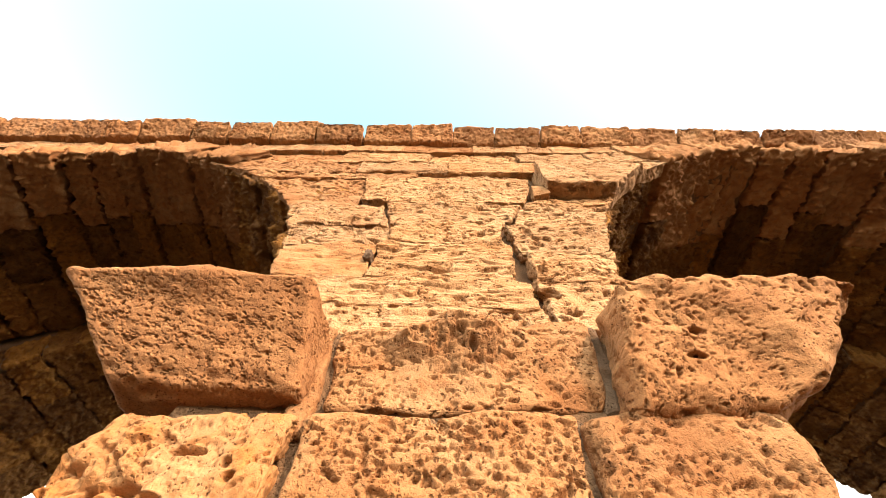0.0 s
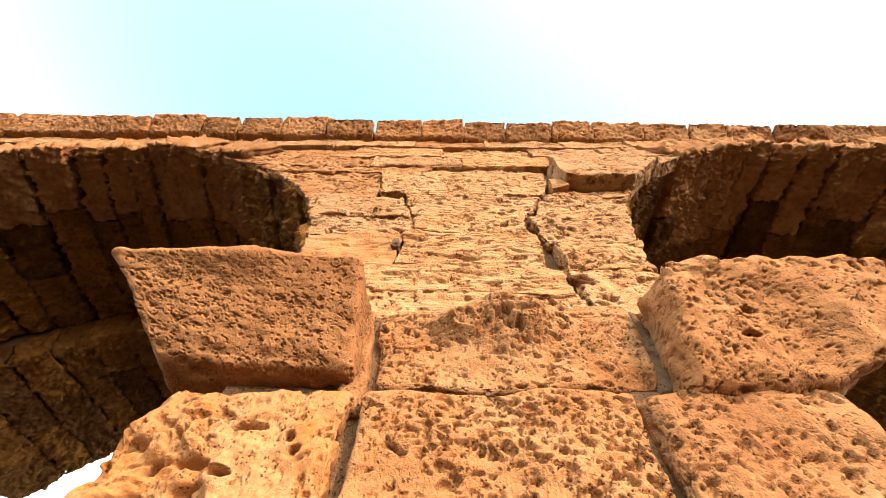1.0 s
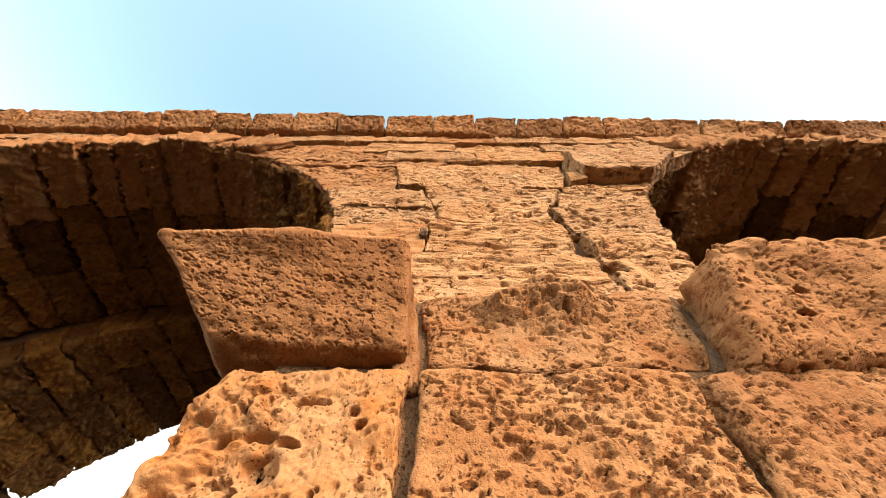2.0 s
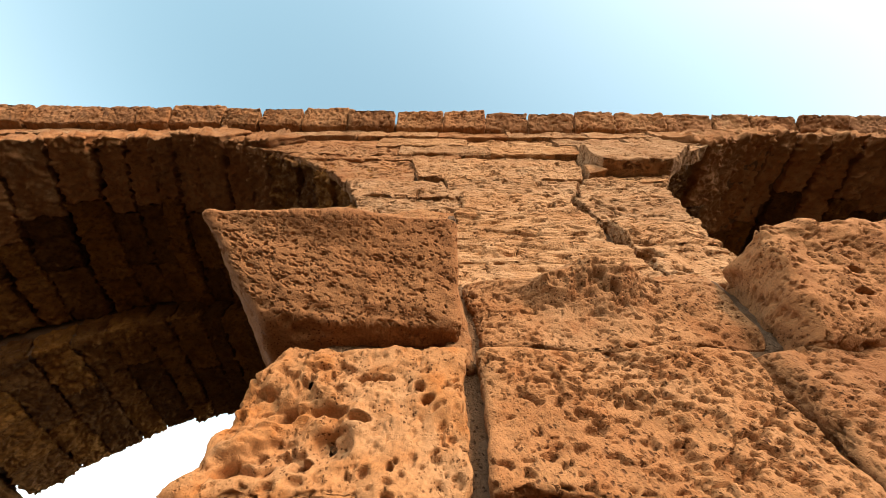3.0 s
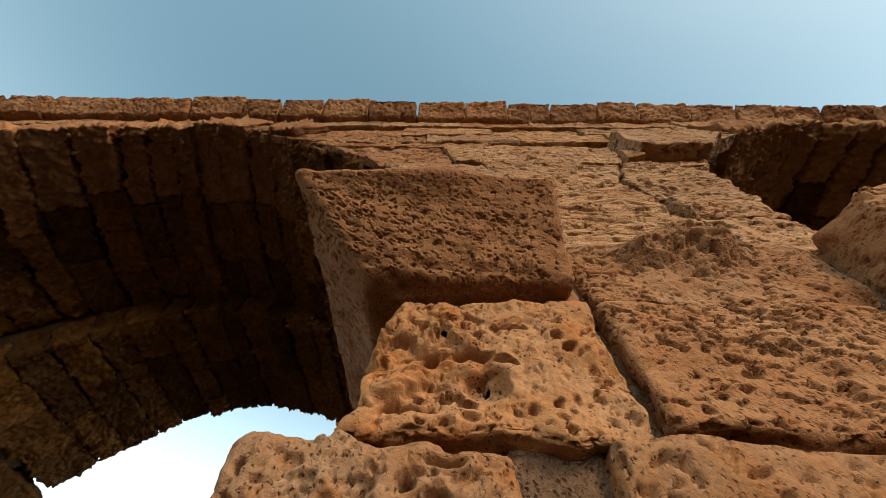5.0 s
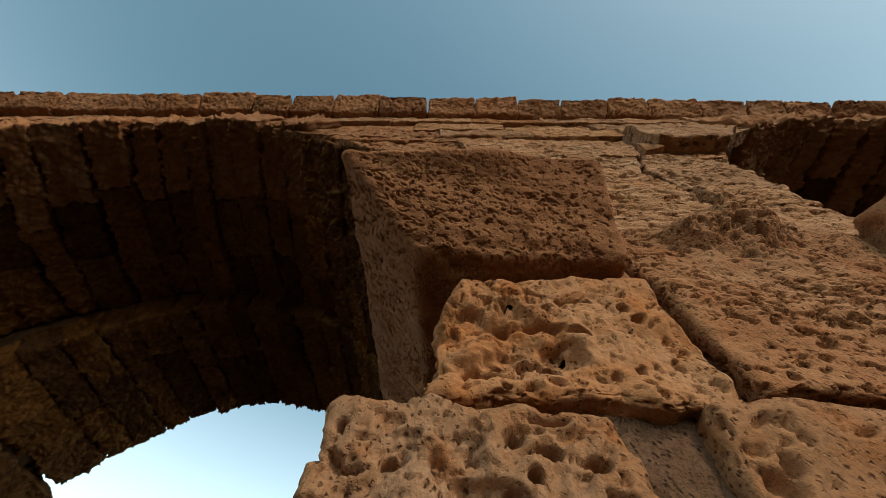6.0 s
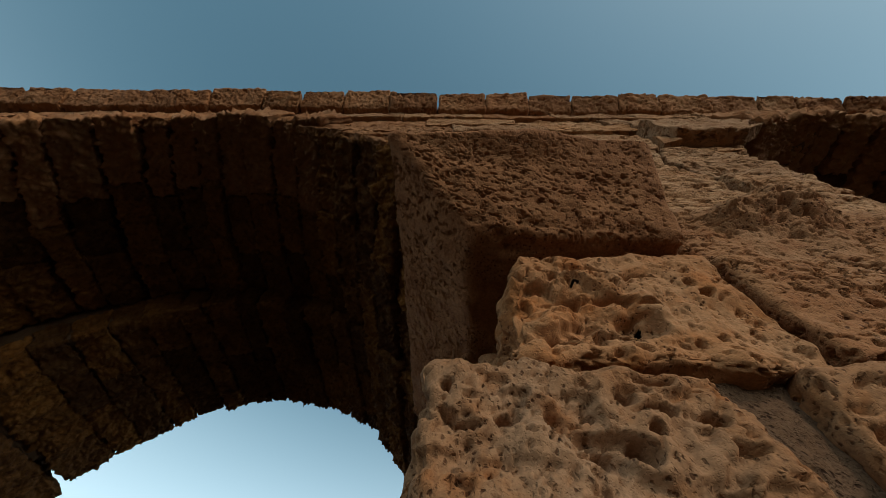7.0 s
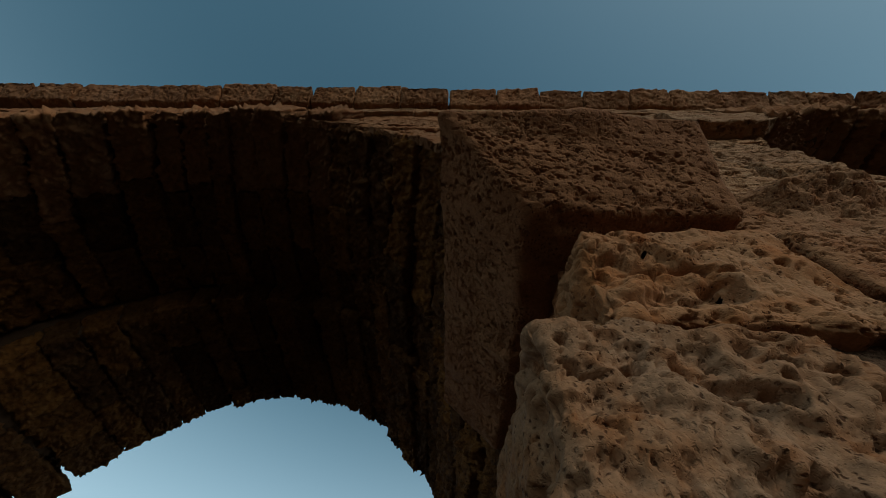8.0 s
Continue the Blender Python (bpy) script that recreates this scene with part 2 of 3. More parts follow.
# ground
bm = bmesh.new()
bmesh.ops.create_grid(bm, x_segments=90, y_segments=90, size=1.0)
for v in bm.verts:
    k = 900 * (abs(v.co.x) ** 3 + 0.02 * abs(v.co.x)), 900 * (abs(v.co.y) ** 3 + 0.02 * abs(v.co.y))
    v.co.x, v.co.y = math.copysign(k[0], v.co.x), math.copysign(k[1], v.co.y)
    v.co.z = 0.05 * noise.noise((v.co.x * 0.5, v.co.y * 0.5, 0)) if abs(v.co.x) + abs(v.co.y) < 60 else 0
me = bpy.data.meshes.new("ground")
bm.to_mesh(me)
bm.free()
me.materials.append(SAND)
tagged(new("ground", me), "damp brown sand round the foot of the aqueduct", "sand", kind="structure")


# cores of the masonry, a few centimetres behind the stones
def arc_points(a, low, high, n, grow=0.0):
    """Along the arch from its right springing to its left, by degrees."""
    return [(a.x + (a.r + grow) * math.cos(radians(low + (high - low) * k / n)), a.z + (a.r + grow) * math.sin(radians(low + (high - low) * k / n))) for k in range(n + 1)]


def bay(name, a, y0, y1, x_left, x_right, grow=0.07):
    outline = [(x_right, a.z)] + arc_points(a, 0, 180, 48, grow) + [(x_left, a.z), (x_left, TOP - 0.06), (x_right, TOP - 0.06)]
    return solid(name, outline, y0, y1, MORTAR)


END_L, END_R, MID = -8.6, 8.4, -0.08
vault_left = tagged(bay("stone_arch", LEFT_FRONT, FACE + 0.06, SEAM, END_L, MID, 0.17), "weathered sandstone arch of the aqueduct, its vault in deep shade", "arch", "arches of the aqueduct")
vault_left_rear = tagged(bay("stone_arch", LEFT_REAR, SEAM + 0.05, BACK - 0.60, END_L, MID), "lower rear sandstone arch built against the front one", "arch", "arches of the aqueduct")
vault_right = tagged(bay("stone_arch", RIGHT_FRONT, FACE + 0.06, SEAM, MID, END_R), "weathered sandstone arch with long voussoirs and open joints", "arch", "arches of the aqueduct")
vault_right_rear = tagged(bay("stone_arch", RIGHT_REAR, SEAM + 0.05, BACK - 0.60, MID, END_R), "rear sandstone arch of small blocks behind the front one", "arch", "arches of the aqueduct")
for a, ends, parent in ((LEFT_REAR, (END_L, MID), vault_left_rear), (RIGHT_REAR, (MID, END_R), vault_right_rear)):
    bay("spandrel", a, BACK - 0.595, BACK - 0.05, *ends, 0.47).parent = parent
pier = tagged(solid("stone_pier", [(-0.68, -0.2), (0.58, -0.2), (0.58, 2.03), (-0.68, 2.03)], 0.712, BACK - 0.05, MORTAR), "pitted honey-coloured sandstone pier between two arches", "pier", "piers of the aqueduct")
far_piers = []
for x0, x1 in ((END_L, LEFT_FRONT.x - LEFT_FRONT.r - 0.05), (RIGHT_FRONT.x + RIGHT_FRONT.r + 0.05, END_R)):
    far_piers.append(tagged(solid("stone_pier", [(x0, -0.2), (x1, -0.2), (x1, 1.9), (x0, 1.9)], FACE + 0.05, BACK - 0.05, MORTAR), "shaded sandstone pier across the arch's opening", "pier", "piers of the aqueduct"))

# ---------- the pier's stones, course by course ----------
FINE = ((0.034, 0.008, 0.3), (0.0170, 0.0085, 1.5, 1.3))
HOLED = ((0.075, 0.022, 0.35), (0.034, 0.015, 0.7), (0.0165, 0.009, 1.2, 1.2))
seeds = iter(range(3, 5000))


def stone(parent, corners, material=HONEY, name="stone", label="", **how):
    return part(name, block(corners, seed=next(seeds), **how), material, parent, label)


# footing courses out of view
for x0, x1, z0, z1 in ((-0.92, -0.40, 0.02, 0.55), (-0.37, 0.25, 0.0, 0.55), (0.28, 0.78, 0.02, 0.55), (-0.90, -0.20, 0.58, 1.12), (-0.17, 0.40, 0.58, 1.12), (0.43, 0.78, 0.58, 1.12)):
    stone(pier, face_corners(x0, x1, z0, z1, 0.64), cell=0.03, pits=FINE)
# single deep holes: x, z, half width, half height, depth
def dents(p, holes):
    total = np.zeros(len(p))
    for x, z, w, h, depth in holes:
        d = np.sqrt(((p[:, 0] - x) / w) ** 2 + ((p[:, 2] - z) / h) ** 2 + 0.25 * fractal(p, 0.02, 55, 2))
        total = np.maximum(total, depth * np.clip((1.25 - d) * 2.5, 0, 1))
    return total


# deep honeycomb weathering towards the pier's corner: smooth bulges between rounded cells
def eaten(p):
    x = np.clip((-0.45 - p[:, 0]) / 0.20, 0.10, 1)
    q = p * (0.75, 1.0, 1.15)
    creases = 0.026 * np.clip(1 - 2.6 * np.abs(fractal(q, 0.075, 93, 3)), 0, 1) * np.clip(0.6 + fractal(q, 0.15, 95, 2), 0, 1)
    cells = cavities(q, 0.060, 91, 0.6, 1.3) * 0.022 + cavities(q, 0.028, 92, 0.8, 1.25) * 0.013
    knobs = 0.010 * fractal(q, 0.045, 96, 3)
    return x * np.minimum(knobs - np.maximum(creases, cells), 0.004) * np.clip((0.80 - p[:, 1]) / 0.08, 0.35, 1)


def eaten_upper(p):
    return eaten(p) * np.clip((1.725 - p[:, 2]) / 0.05, 0, 1) * np.clip((p[:, 2] - 1.415) / 0.03, 0.2, 1) - dents(p, (
        (-0.531, 1.637, 0.036, 0.009, 0.060), (-0.673, 1.561, 0.014, 0.010, 0.04), (-0.610, 1.476, 0.013, 0.012, 0.070), (-0.537, 1.554, 0.018, 0.007, 0.050),
        (-0.438, 1.624, 0.009, 0.008, 0.03), (-0.421, 1.602, 0.010, 0.007, 0.03), (-0.596, 1.565, 0.030, 0.008, 0.03), (-0.685, 1.490, 0.008, 0.008, 0.03),
        (-0.660, 1.464, 0.009, 0.008, 0.03), (-0.574, 1.511, 0.034, 0.026, 0.022), (-0.652, 1.615, 0.015, 0.008, 0.02), (-0.470, 1.483, 0.006, 0.007, 0.02),
        (-0.715, 1.462, 0.026, 0.014, 0.035)))


def eaten_lower(p):
    return 0.75 * eaten(p) * np.clip((1.425 - p[:, 2]) / 0.05, 0.1, 1) - dents(p, (
        (-0.689, 1.299, 0.012, 0.011, 0.070), (-0.664, 1.318, 0.008, 0.006, 0.03), (-0.592, 1.335, 0.014, 0.006, 0.03), (-0.645, 1.344, 0.015, 0.007, 0.03),
        (-0.818, 1.326, 0.009, 0.006, 0.03), (-0.727, 1.297, 0.008, 0.007, 0.02), (-0.683, 1.358, 0.008, 0.007, 0.025), (-0.634, 1.382, 0.022, 0.007, 0.025),
        (-0.859, 1.321, 0.014, 0.004, 0.02), (-0.879, 1.366, 0.006, 0.006, 0.03)))


def notched(p):
    return -dents(p, ((-0.400, 1.341, 0.020, 0.012, 0.03), (-0.375, 1.358, 0.009, 0.007, 0.02), (-0.30, 1.30, 0.010, 0.006, 0.02), (-0.18, 1.36, 0.012, 0.007, 0.02)))


WORN = ((0.050, 0.014, 0.25), (0.021, 0.015, 1.3, 1.2), (0.0125, 0.010, 1.6, 1.25))
LEVEL = (0.6, 1.0, 1.2)
CELLS = ((0.042, 0.018, 0.6, 1.1), (0.022, 0.011, 0.9, 1.15), (0.013, 0.006, 0.8, 1.1))
# the course below the eye's start
stone(pier, face_corners(-0.918, -0.560, 1.12, 1.415, 0.640, 0.5, x1t=-0.535, z1r=1.408), KARST, cell=0.003, edge=0.03, lump=0.016, rough=0.004, pits=CELLS, wave=0.006, shape=eaten_lower, deep=1.6)
stone(pier, face_corners(-0.445, 0.20, 1.12, 1.440, 0.650, 0.5, x0t=-0.428), KARST, cell=0.0045, edge=0.03, lump=0.016, rough=0.002, pits=WORN, grain=LEVEL, wave=0.008, shape=notched)
stone(pier, face_corners(0.235, 0.74, 1.12, 1.44, 0.655, 0.5), cell=0.006, edge=0.03, lump=0.016, pits=HOLED)
# the course under the imposts
stone(pier, face_corners(-0.80, -0.330, 1.420, 1.708, 0.655, 0.5, x0t=-0.745, x1t=-0.338, z1r=1.732), KARST, cell=0.003, edge=0.022, lump=0.020, rough=0.004, pits=CELLS, wave=0.006, shape=eaten_upper, deep=1.6)
stone(pier, face_corners(-0.314, 0.270, 1.45, 1.732, 0.664, 0.5, x0t=-0.318, x1t=0.290, z1r=1.772), cell=0.0030, edge=0.016, lump=0.014, rough=0.003, pits=WORN, grain=LEVEL, wave=0.006)
stone(pier, face_corners(0.280, 0.68, 1.455, 1.765, 0.660, 0.5, x0t=0.302, x1t=0.775, z1r=1.80), cell=0.004, edge=0.03, lump=0.018, rough=0.002, pits=WORN, grain=LEVEL, wave=0.008)
# old mortar in the wide joints
for x0, x1, x0t, x1t, z0, z1, y, material in (
        (-0.575, -0.42, -0.55, -0.41, 1.13, 1.45, 0.700, GREY_MORTAR), (-0.35, -0.305, -0.385, -0.305, 1.43, 1.74, 0.715, GREY_MORTAR),
        (-0.39, -0.328, -0.42, -0.372, 1.70, 2.04, 0.690, HONEY), (-0.36, -0.290, -0.39, -0.335, 1.73, 2.03, 0.730, GREY_MORTAR),
        (0.375, 0.43, 0.40, 0.46, 1.80, 2.10, 0.712, GREY_MORTAR), (0.25, 0.31, 0.27, 0.32, 1.44, 1.78, 0.712, GREY_MORTAR)):
    stone(pier, face_corners(x0, x1, z0, z1, y, 0.3, x0t=x0t, x1t=x1t), material, "mortar_joint", "crumbling lime mortar", cell=0.005, edge=0.014, lump=0.012, rough=0.004, wave=0.006, pits=((0.03, 0.006, 0.4),))


# the middle stone of the impost course, with a worn, ragged crest at its head
def hump(p):
    x, z = p[:, 0] - 0.05 + 0.03 * fractal(p, 0.08, 77, 2), p[:, 2] - 1.985 + 0.02 * fractal(p, 0.08, 78, 2)
    peak = 0.060 * np.exp(-(x / 0.10) ** 2 - (z / 0.072) ** 2) + 0.045 * np.exp(-((x + 0.17) / 0.06) ** 2 - ((z + 0.01) / 0.05) ** 2)
    shoulder = 0.060 * np.exp(-((x + 0.0) / 0.25) ** 2 - (z / 0.095) ** 2)
    near = np.exp(-(x / 0.20) ** 2 - (z / 0.10) ** 2)
    holes = (0.018 * cavities(p, 0.042, 80, 0.8, 1.2) + 0.008 * cavities(p, 0.022, 81, 0.9, 1.2)) * near
    knobs = 0.012 * fractal(p, 0.055, 82, 2) * near
    return (peak + shoulder + knobs - holes) * (p[:, 1] < 0.8) - dents(p, ((0.055, 1.935, 0.010, 0.016, 0.04),))


stone(pier, face_corners(-0.305, 0.378, 1.748, 2.025, 0.685, 0.45, x0t=-0.352, x1t=0.425, z0r=1.790, z1r=2.105, yt=0.700), cell=0.0030, edge=0.018, lump=0.012, rough=0.003, pits=WORN[1:], grain=LEVEL, wave=0.006, shape=hump)


def hollow(p):
    x, z = p[:, 0], p[:, 2]
    arched = 0.018 * np.sin(np.pi * np.clip((x + 1.05) / 0.6, 0, 1)) * np.clip((z - 1.93) / 0.05, 0, 1)
    chipped = 0.014 * np.clip((1.80 - z) / 0.02, 0, 1) * np.clip(fractal(p, 0.06, 58, 2), 0, 1)
    return arched - chipped


def holed(p):
    crest = 0.02 * fractal(p, 0.09, 59, 3) * np.clip((p[:, 2] - 1.98) / 0.06, 0, 1)
    return crest - dents(p, ((0.606, 1.926, 0.016, 0.008, 0.05), (0.587, 1.863, 0.028, 0.006, 0.018), (0.945, 2.06, 0.020, 0.010, 0.03)))


# flaring imposts: they lean out over the face and into the arches
stone(pier, [(-0.838, 0.632, 1.768), (-0.365, 0.637, 1.764), (-0.375, 0.466, 1.995), (-1.060, 0.447, 1.975),
             (-0.838, 1.60, 1.768), (-0.365, 1.60, 1.764), (-0.375, 1.60, 1.995), (-1.036, 1.60, 1.975)],
      RUSSET, "impost", "flaring russet sandstone block with fine slanting pits", cell=0.0022, edge=0.017, lump=0.006, rough=0.003, pits=((0.0125, 0.0062, 1.0, 1.1), (0.0075, 0.0040, 1.4, 1.2)), grain=slanted(28, 0.45, 1.0), wave=0.004, closed=True, deep=2.2, shape=hollow)
stone(pier, face_corners(-0.745, -0.388, 1.700, 1.785, 0.800, 0.7, z0r=1.724, z1r=1.776), cell=0.0060, edge=0.012, lump=0.010, rough=0.006, pits=FINE, wave=0.006)
stone(pier, [(0.405, 0.635, 1.755), (0.765, 0.620, 1.780), (1.105, 0.450, 2.065), (0.440, 0.480, 2.070),
             (0.405, 1.50, 1.755), (0.765, 1.50, 1.780), (1.105, 1.50, 2.065), (0.440, 1.50, 2.070)],
      RUSSET, "impost", "flaring russet sandstone block with rounded corners and holes", cell=0.0035, edge=0.030, lump=0.016, rough=0.003, pits=((0.034, 0.013, 0.4), (0.018, 0.009, 1.0, 1.1), (0.011, 0.005, 0.8, 1.1)), wave=0.010, closed=True, deep=2.5, shape=holed)


# ---------- face above the imposts, between the two arches ----------
def left_end(z):
    return rim(LEFT_FACE, z, 1)


def right_end(z):
    return rim(RIGHT_FRONT, z, -1)


# bed height, head height, ends at the bed, ends at the head ("L" and "R": the arches' edges), how far it stands out, stone, wear
UPPER = [
    (2.045, 2.205, "L", 0.335, "L", 0.325, 0.000, PALE, "worn"),
    (2.205, 2.375, "L", 0.320, "L", 0.300, 0.008, PALE, "striped"),
    (2.380, 2.655, "L", -0.395, "L", -0.385, 0.004, HONEY, "smooth"),
    (2.500, 2.560, -0.420, -0.375, -0.410, -0.380, 0.030, GREY_MORTAR, "smooth"),
    (2.380, 2.690, -0.390, 0.250, -0.380, 0.268, 0.012, PALE, "striped"),
    (2.660, 2.895, "L", -0.345, "L", -0.350, 0.000, PALE, "holed"),
    (2.695, 2.955, -0.345, 0.235, -0.350, 0.250, 0.012, PALE, "holed"),
    (2.900, 3.205, "L", -0.400, "L", -0.480, 0.010, PALE, "worn"),
    (2.958, 3.310, -0.395, 0.265, -0.475, 0.430, -0.004, PALE, "holed"),
    (3.210, 3.560, "L", -0.660, "L", -0.700, -0.012, HONEY, "worn"),
    (3.565, 3.900, "L", -0.700, "L", -0.790, -0.028, HONEY, "holed"),
    (3.315, 3.860, -0.650, 0.455, -0.770, 0.590, 0.008, PALE, "worn"),
    (2.110, 2.370, 0.350, "R", 0.330, "R", 0.006, PALE, "worn"),
    (2.372, 2.615, 0.325, "R", 0.335, "R", 0.016, PALE, "worn"),
    (2.620, 2.930, 0.305, "R", 0.275, "R", 0.010, PALE, "holed"),
    (2.935, 3.330, 0.285, "R", 0.470, "R", -0.004, PALE, "holed"),
    (3.330, 3.460, 0.500, "R", 0.580, "R", -0.010, PALE, "holed"),
    (3.400, 3.590, 0.525, 0.640, 0.540, 0.640, 0.045, PALE, "smooth"),
    (3.480, 4.060, 0.630, "R", 0.650, "R", 0.110, PALE, "worn"),
    (3.905, 4.060, "L", -0.350, "L", -0.350, -0.010, HONEY, "holed"),
    (3.890, 4.060, -0.345, 0.600, -0.345, 0.620, -0.030, PALE, "holed"),
    (4.065, 4.400, "L", -0.930, "L", -0.950, 0.000, HONEY, "holed"),
    (4.065, 4.400, -0.925, -0.100, -0.945, -0.100, 0.010, PALE, "worn"),
    (4.065, 4.390, -0.095, 0.720, -0.095, 0.720, 0.018, PALE, "striped"),
    (4.065, 4.420, 0.725, "R", 0.725, "R", 0.050, PALE, "worn"),
    (4.405, 4.760, -2.450, -1.220, -2.300, -1.220, 0.000, HONEY, "worn"),
    (4.405, 4.770, -1.215, -0.300, -1.215, -0.300, 0.020, PALE, "striped"),
    (4.395, 4.750, -0.295, 0.600, -0.295, 0.600, 0.006, PALE, "holed"),
    (4.410, 4.770, 0.605, 1.300, 0.605, 1.300, 0.030, PALE, "worn"),
    (4.425, 4.770, 1.305, 2.100, 1.305, 2.100, 0.050, PALE, "worn"),
    (4.770, TOP, -6.40, -5.50, -6.40, -5.50, 0.030, HONEY, "worn"),
    (4.785, TOP, -5.495, -4.60, -5.495, -4.60, 0.040, PALE, "striped"),
    (4.770, TOP, -4.595, -3.75, -4.595, -3.75, 0.030, HONEY, "worn"),
    (4.790, TOP, -3.745, -3.00, -3.745, -3.00, 0.045, PALE, "worn"),
    (4.770, TOP, -2.995, -2.305, -2.995, -2.305, 0.035, HONEY, "striped"),
    (4.765, TOP, -2.30, -1.50, -2.30, -1.50, 0.045, PALE, "striped"),
    (4.775, TOP, -1.495, -0.62, -1.495, -0.62, 0.050, PALE, "worn"),
    (4.765, TOP, -0.615, 0.15, -0.615, 0.15, 0.040, HONEY, "striped"),
    (4.760, TOP, 0.155, 1.00, 0.155, 1.00, 0.055, PALE, "worn"),
    (4.775, TOP, 1.005, 1.70, 1.005, 1.70, 0.060, PALE, "striped"),
    (4.775, TOP, 1.705, 2.40, 1.705, 2.40, 0.080, PALE, "worn"),
]
# wear: large forms, fine relief, pits, how the pits are drawn out
WEAR = {
    "smooth": (0.010, 0.005, ((0.030, 0.010, 0.3),), (0.5, 1.0, 1.3)),
    "striped": (0.007, 0.007, ((0.032, 0.024, 0.8, 1.15), (0.020, 0.015, 0.9, 1.15)), (0.36, 1.0, 1.7)),
    "worn": (0.009, 0.005, ((0.042, 0.028, 0.7, 1.15), (0.023, 0.017, 1.0, 1.2)), (0.75, 1.0, 1.1)),
    "holed": (0.012, 0.008, ((0.055, 0.038, 0.9, 1.2), (0.028, 0.024, 1.1, 1.25)), (0.65, 1.0, 1.1)),
}
wall = tagged(solid("spandrel_wall", [(-0.6, 1.70), (0.5, 1.70), (0.55, 2.0), (0.9, 3.6), (1.6, 4.5), (1.6, TOP - 0.1), (-1.8, TOP - 0.1), (-1.6, 4.2), (-0.9, 3.4)], FACE + 0.052, FACE + 0.090, MORTAR), "weathered sandstone masonry above the pier, eroded in bands", "wall")
def low_hole(p):
    return -dents(p, ((0.365, 2.290, 0.035, 0.030, 0.06), (0.42, 2.20, 0.03, 0.02, 0.04)))


for z0, z1, x0, x1, x0t, x1t, out, material, wear in UPPER:
    x0, x0t = (left_end(z0), left_end(z1)) if x0 == "L" else (x0, x0t)
    x1, x1t = (right_end(z0), right_end(z1)) if x1 == "R" else (x1, x1t)
    lump, rough, pits, grain = WEAR[wear]
    stone(wall, face_corners(x0, x1, z0 - 0.005, z1 + 0.003, FACE - out - 0.006, 0.075 + out, x0t=x0t, x1t=x1t, z1r=z1 + random.uniform(-0.004, 0.012)), material,
          cell=0.0040 if z0 < 3.4 else 0.0065, edge=0.008, lump=lump, rough=rough, pits=pits, grain=grain, wave=0.012, deep=1.2, shape=low_hole if (z0, x1t) == (2.11, right_end(2.37)) else None)


# ---------- vaults: voussoirs in rings ----------
def voussoirs(parent, a, y0, y1, first, last, thick, bond, seed, slot=None):
    """Stones of a barrel vault, between two angles from its right springing, in rows along its depth. bond: the angles between which they reach the face."""
    rng = random.Random(seed)
    angle = first
    while angle < last:
        step = math.degrees(rng.uniform(0.25, 0.42) / a.r)
        wide = 0.0
        if slot and angle < slot < angle + step * 1.3:
            step, wide = slot - angle, 1.3
        y = y0 - rng.uniform(0.0, 0.05)
        if not bond[0] < angle < bond[1]:
            y = FACE + 0.045
        proud = rng.uniform(-0.05, 0.05)
        at_face = bond[0] > 0 or bond[1] < 180
        at_face = at_face and bond[0] < angle < bond[1]
        while y < y1 - 0.1:
            long = min(rng.uniform(0.6, 1.15), y1 - y)
            if y1 - y - long < 0.3:
                long = y1 - y
            r0 = a.r + proud + rng.uniform(-0.015, 0.015)
            gap = math.degrees(0.034 / a.r)
            lo, hi = radians(angle + gap * rng.uniform(0.6, 1.4)), radians(angle + step)

            def at(ang, radius, depth):
                c = at_depth(a, depth)
                radius = radius - a.r + c.r
                return (c.x + radius * math.cos(ang), depth, c.z + radius * math.sin(ang))

            ya, yb = y + rng.uniform(0.004, 0.014), y + long
            # the soffit is the block's front
            corners = [at(lo, r0, yb), at(lo, r0, ya), at(hi, r0, ya), at(hi, r0, yb),
                       at(lo, r0 + thick, yb), at(lo, r0 + thick, ya), at(hi, r0 + thick, ya), at(hi, r0 + thick, yb)]
            corners = [corners[k] for k in (1, 0, 3, 2, 5, 4, 7, 6)]
            # the face row keeps the lit honey colour; rows behind have shade painted in
            part("voussoir", block(corners, cell=0.014, seed=next(seeds), edge=0.012, lump=0.022, rough=0.020, pits=((0.09, 0.035, 0.6), (0.045, 0.028, 0.8, 1.1)), wave=0.014, deep=3.5), HONEY if at_face else SHADED_STONE, parent)
            y += long
            at_face = False
        angle += step + wide


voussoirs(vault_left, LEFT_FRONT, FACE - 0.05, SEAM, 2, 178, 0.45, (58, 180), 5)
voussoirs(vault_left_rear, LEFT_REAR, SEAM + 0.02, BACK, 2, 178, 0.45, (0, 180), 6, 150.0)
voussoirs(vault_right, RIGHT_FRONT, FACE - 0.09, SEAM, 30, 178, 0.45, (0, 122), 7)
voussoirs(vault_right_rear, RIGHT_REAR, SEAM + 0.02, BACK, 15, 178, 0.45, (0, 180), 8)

# pier sides within the arches
for side, x in ((-1, -0.80), (1, 0.68)):
    z = 0.0
    for k in range(5):
        y = 0.95
        top = min(z + 0.42, 1.76)
        while y < BACK - 0.1:
            long = min(random.uniform(0.6, 0.95), BACK - y)
            x0, x1 = (x, x + 0.3) if side < 0 else (x - 0.3, x)
            q = [(x, y + long, z), (x, y + 0.012, z), (x, y + 0.012, top), (x, y + long, top)]
            if side > 0:
                q = [q[1], q[0], q[3], q[2]]
            q += [(xx - side * 0.3, yy, zz) for xx, yy, zz in q]
            stone(pier, q, cell=0.03, pits=((0.06, 0.014, 0.5),), lump=0.02)
            y += long
        z = top + 0.012
        if z > 1.7:
            break

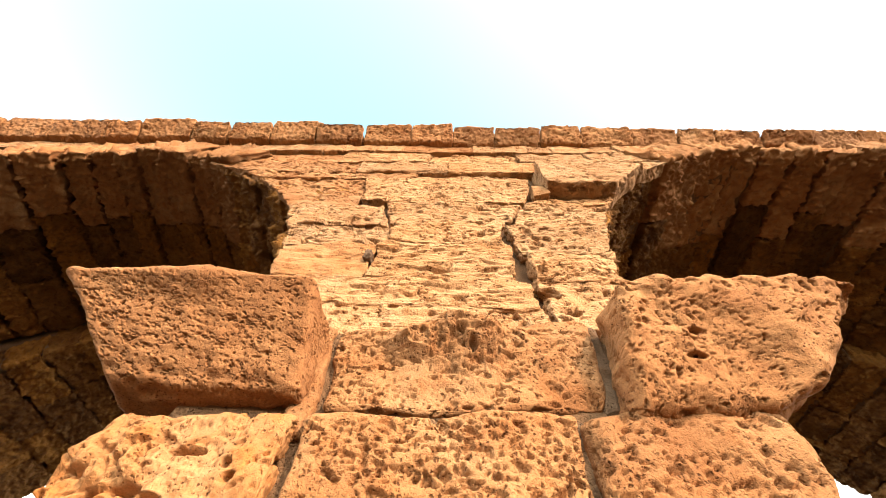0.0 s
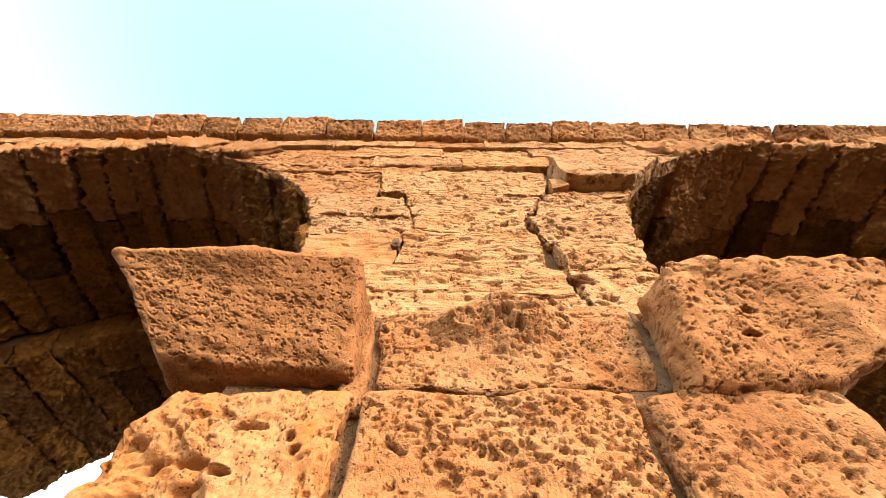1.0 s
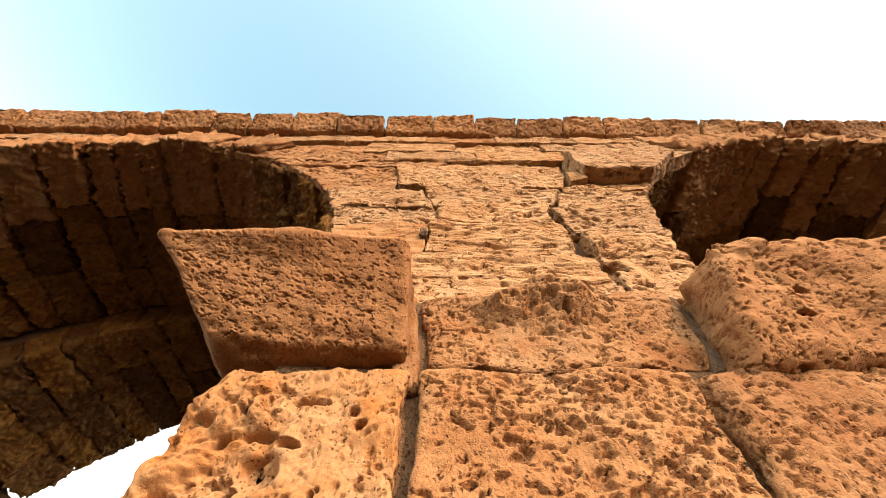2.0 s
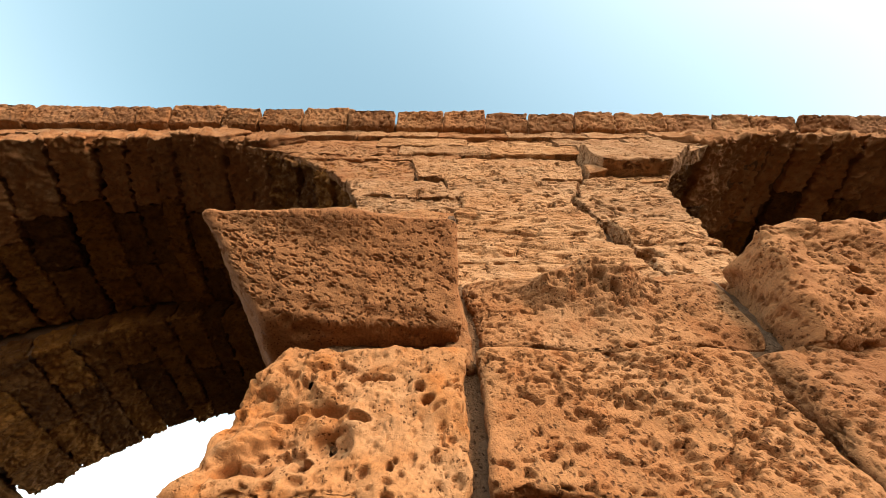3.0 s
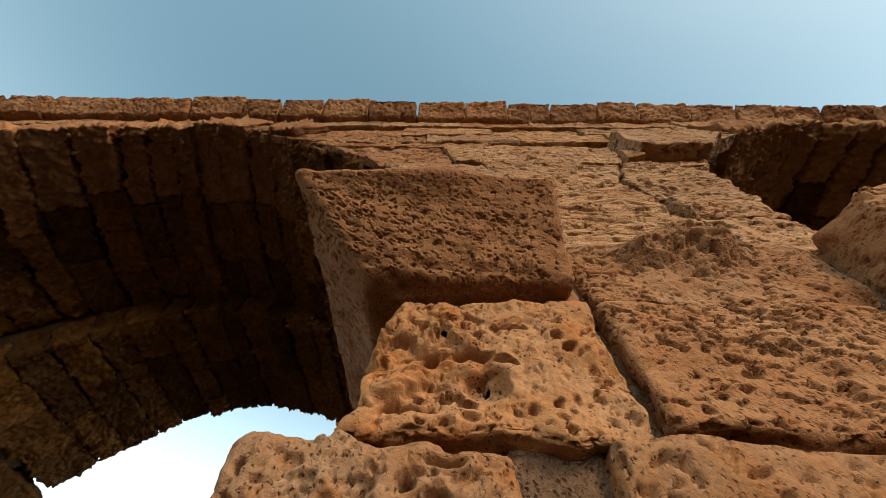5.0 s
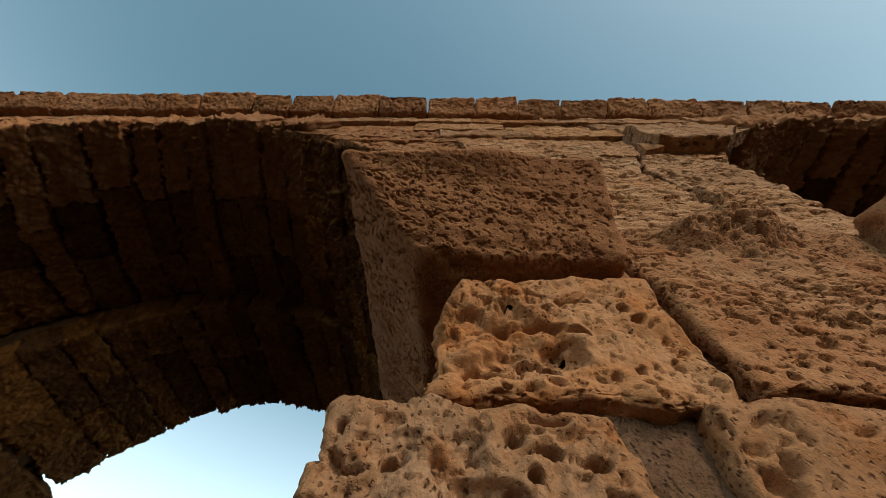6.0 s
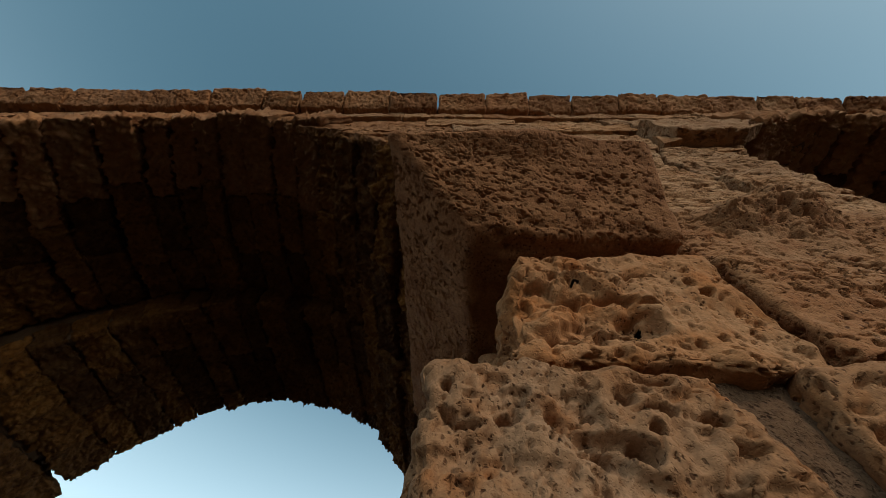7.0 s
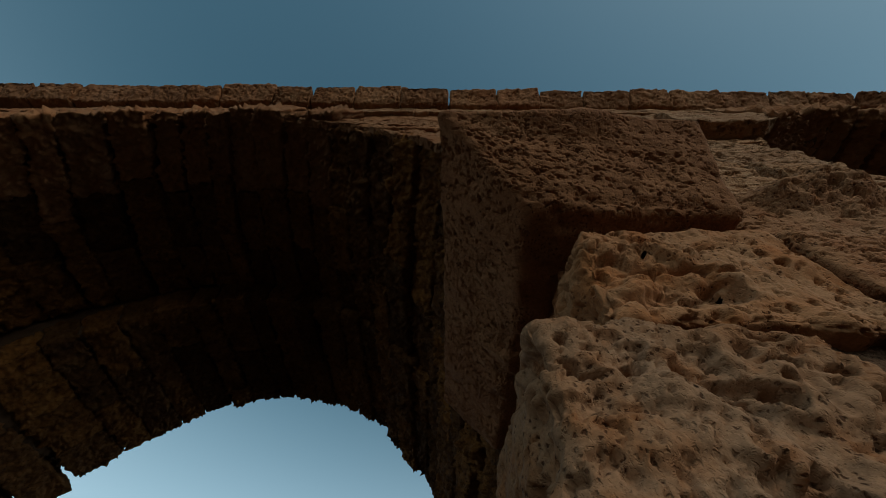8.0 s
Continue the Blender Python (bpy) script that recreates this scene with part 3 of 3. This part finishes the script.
# coarse courses of the far piers
for far, x0, x1 in ((far_piers[0], END_L, LEFT_FRONT.x - LEFT_FRONT.r), (far_piers[1], RIGHT_FRONT.x + RIGHT_FRONT.r, END_R)):
    for k in range(4):
        z0, z1, m = 0.02 + 0.46 * k, 0.47 + 0.46 * k, (x0 + x1) / 2 + random.uniform(-0.15, 0.15)
        for a, b in ((x0, m), (m + 0.015, x1)):
            stone(far, face_corners(a, b, z0, z1, FACE, 0.4), cell=0.05)
        y = FACE + 0.42
        while y < BACK - 0.3:
            long, x, out = random.uniform(0.6, 0.9), x1 if x1 < 0 else x0, -1 if x1 < 0 else 1
            q = [(x, y, z0), (x, min(y + long, BACK), z0), (x, min(y + long, BACK), z1), (x, y, z1)]
            q = q if x1 < 0 else [q[1], q[0], q[3], q[2]]
            # inner sides, in the stone colour darkened for shade
            stone(far, q + [(px + 0.3 * out, py, pz) for px, py, pz in q], SHADED_STONE, cell=0.05)
            y += long + 0.012

# ---------- cornice: stones that jut out along the top ----------
cornice = tagged(solid("cornice", [(END_L, TOP - 0.05), (END_R, TOP - 0.05), (END_R, TOP + 0.18), (END_L, TOP + 0.18)], FACE - 0.02, BACK, MORTAR), "jutting course of worn sandstone blocks along the top", "cornice")
solid("bed", [(END_L, 5.10), (END_R, 5.10), (END_R, 5.20), (END_L, 5.20)], 0.640, FACE - 0.021, MORTAR).parent = cornice
# joints and heads as they run along the top; past them the course goes on at random
JOINTS = [(-5.75, 5.36), (-5.04, 5.30), (-4.31, 5.24), (-3.90, 5.30), (-3.23, 5.24), (-2.77, 5.28), (-2.25, 5.32), (-1.70, 5.25), (-1.13, 5.31), (-0.57, 5.31),
          (-0.08, 5.28), (0.41, 5.22), (0.94, 5.25), (1.41, 5.27), (1.97, 5.26), (2.49, 5.26), (2.90, 5.24), (3.40, 5.20), (3.95, 5.27), (4.46, 5.26)]
rng = random.Random(12)
while JOINTS[0][0] > END_L + 0.4:
    JOINTS.insert(0, (JOINTS[0][0] - rng.uniform(0.46, 0.66), 5.28 + rng.uniform(-0.04, 0.06)))
while JOINTS[-1][0] < END_R:
    JOINTS.append((JOINTS[-1][0] + rng.uniform(0.44, 0.60), 5.25 + rng.uniform(-0.04, 0.04)))
for (x0, hi), (x1, _) in zip(JOINTS, JOINTS[1:]):
    lean = 0.009 * min(x0 + 1, 0) + rng.uniform(-0.015, 0.015)
    stone(cornice, face_corners(x0 + 0.008, x1 - 0.008, 5.07 + rng.uniform(-0.01, 0.01), hi, 0.630 + lean, 0.5, z1r=hi + rng.uniform(-0.03, 0.03), yt=0.465 + lean),
          RUSSET if rng.random() < 0.6 else HONEY, cell=0.010, edge=0.020, lump=0.014, rough=0.008, pits=((0.05, 0.016, 0.5), (0.030, 0.016, 1.0, 1.1)), wave=0.006)
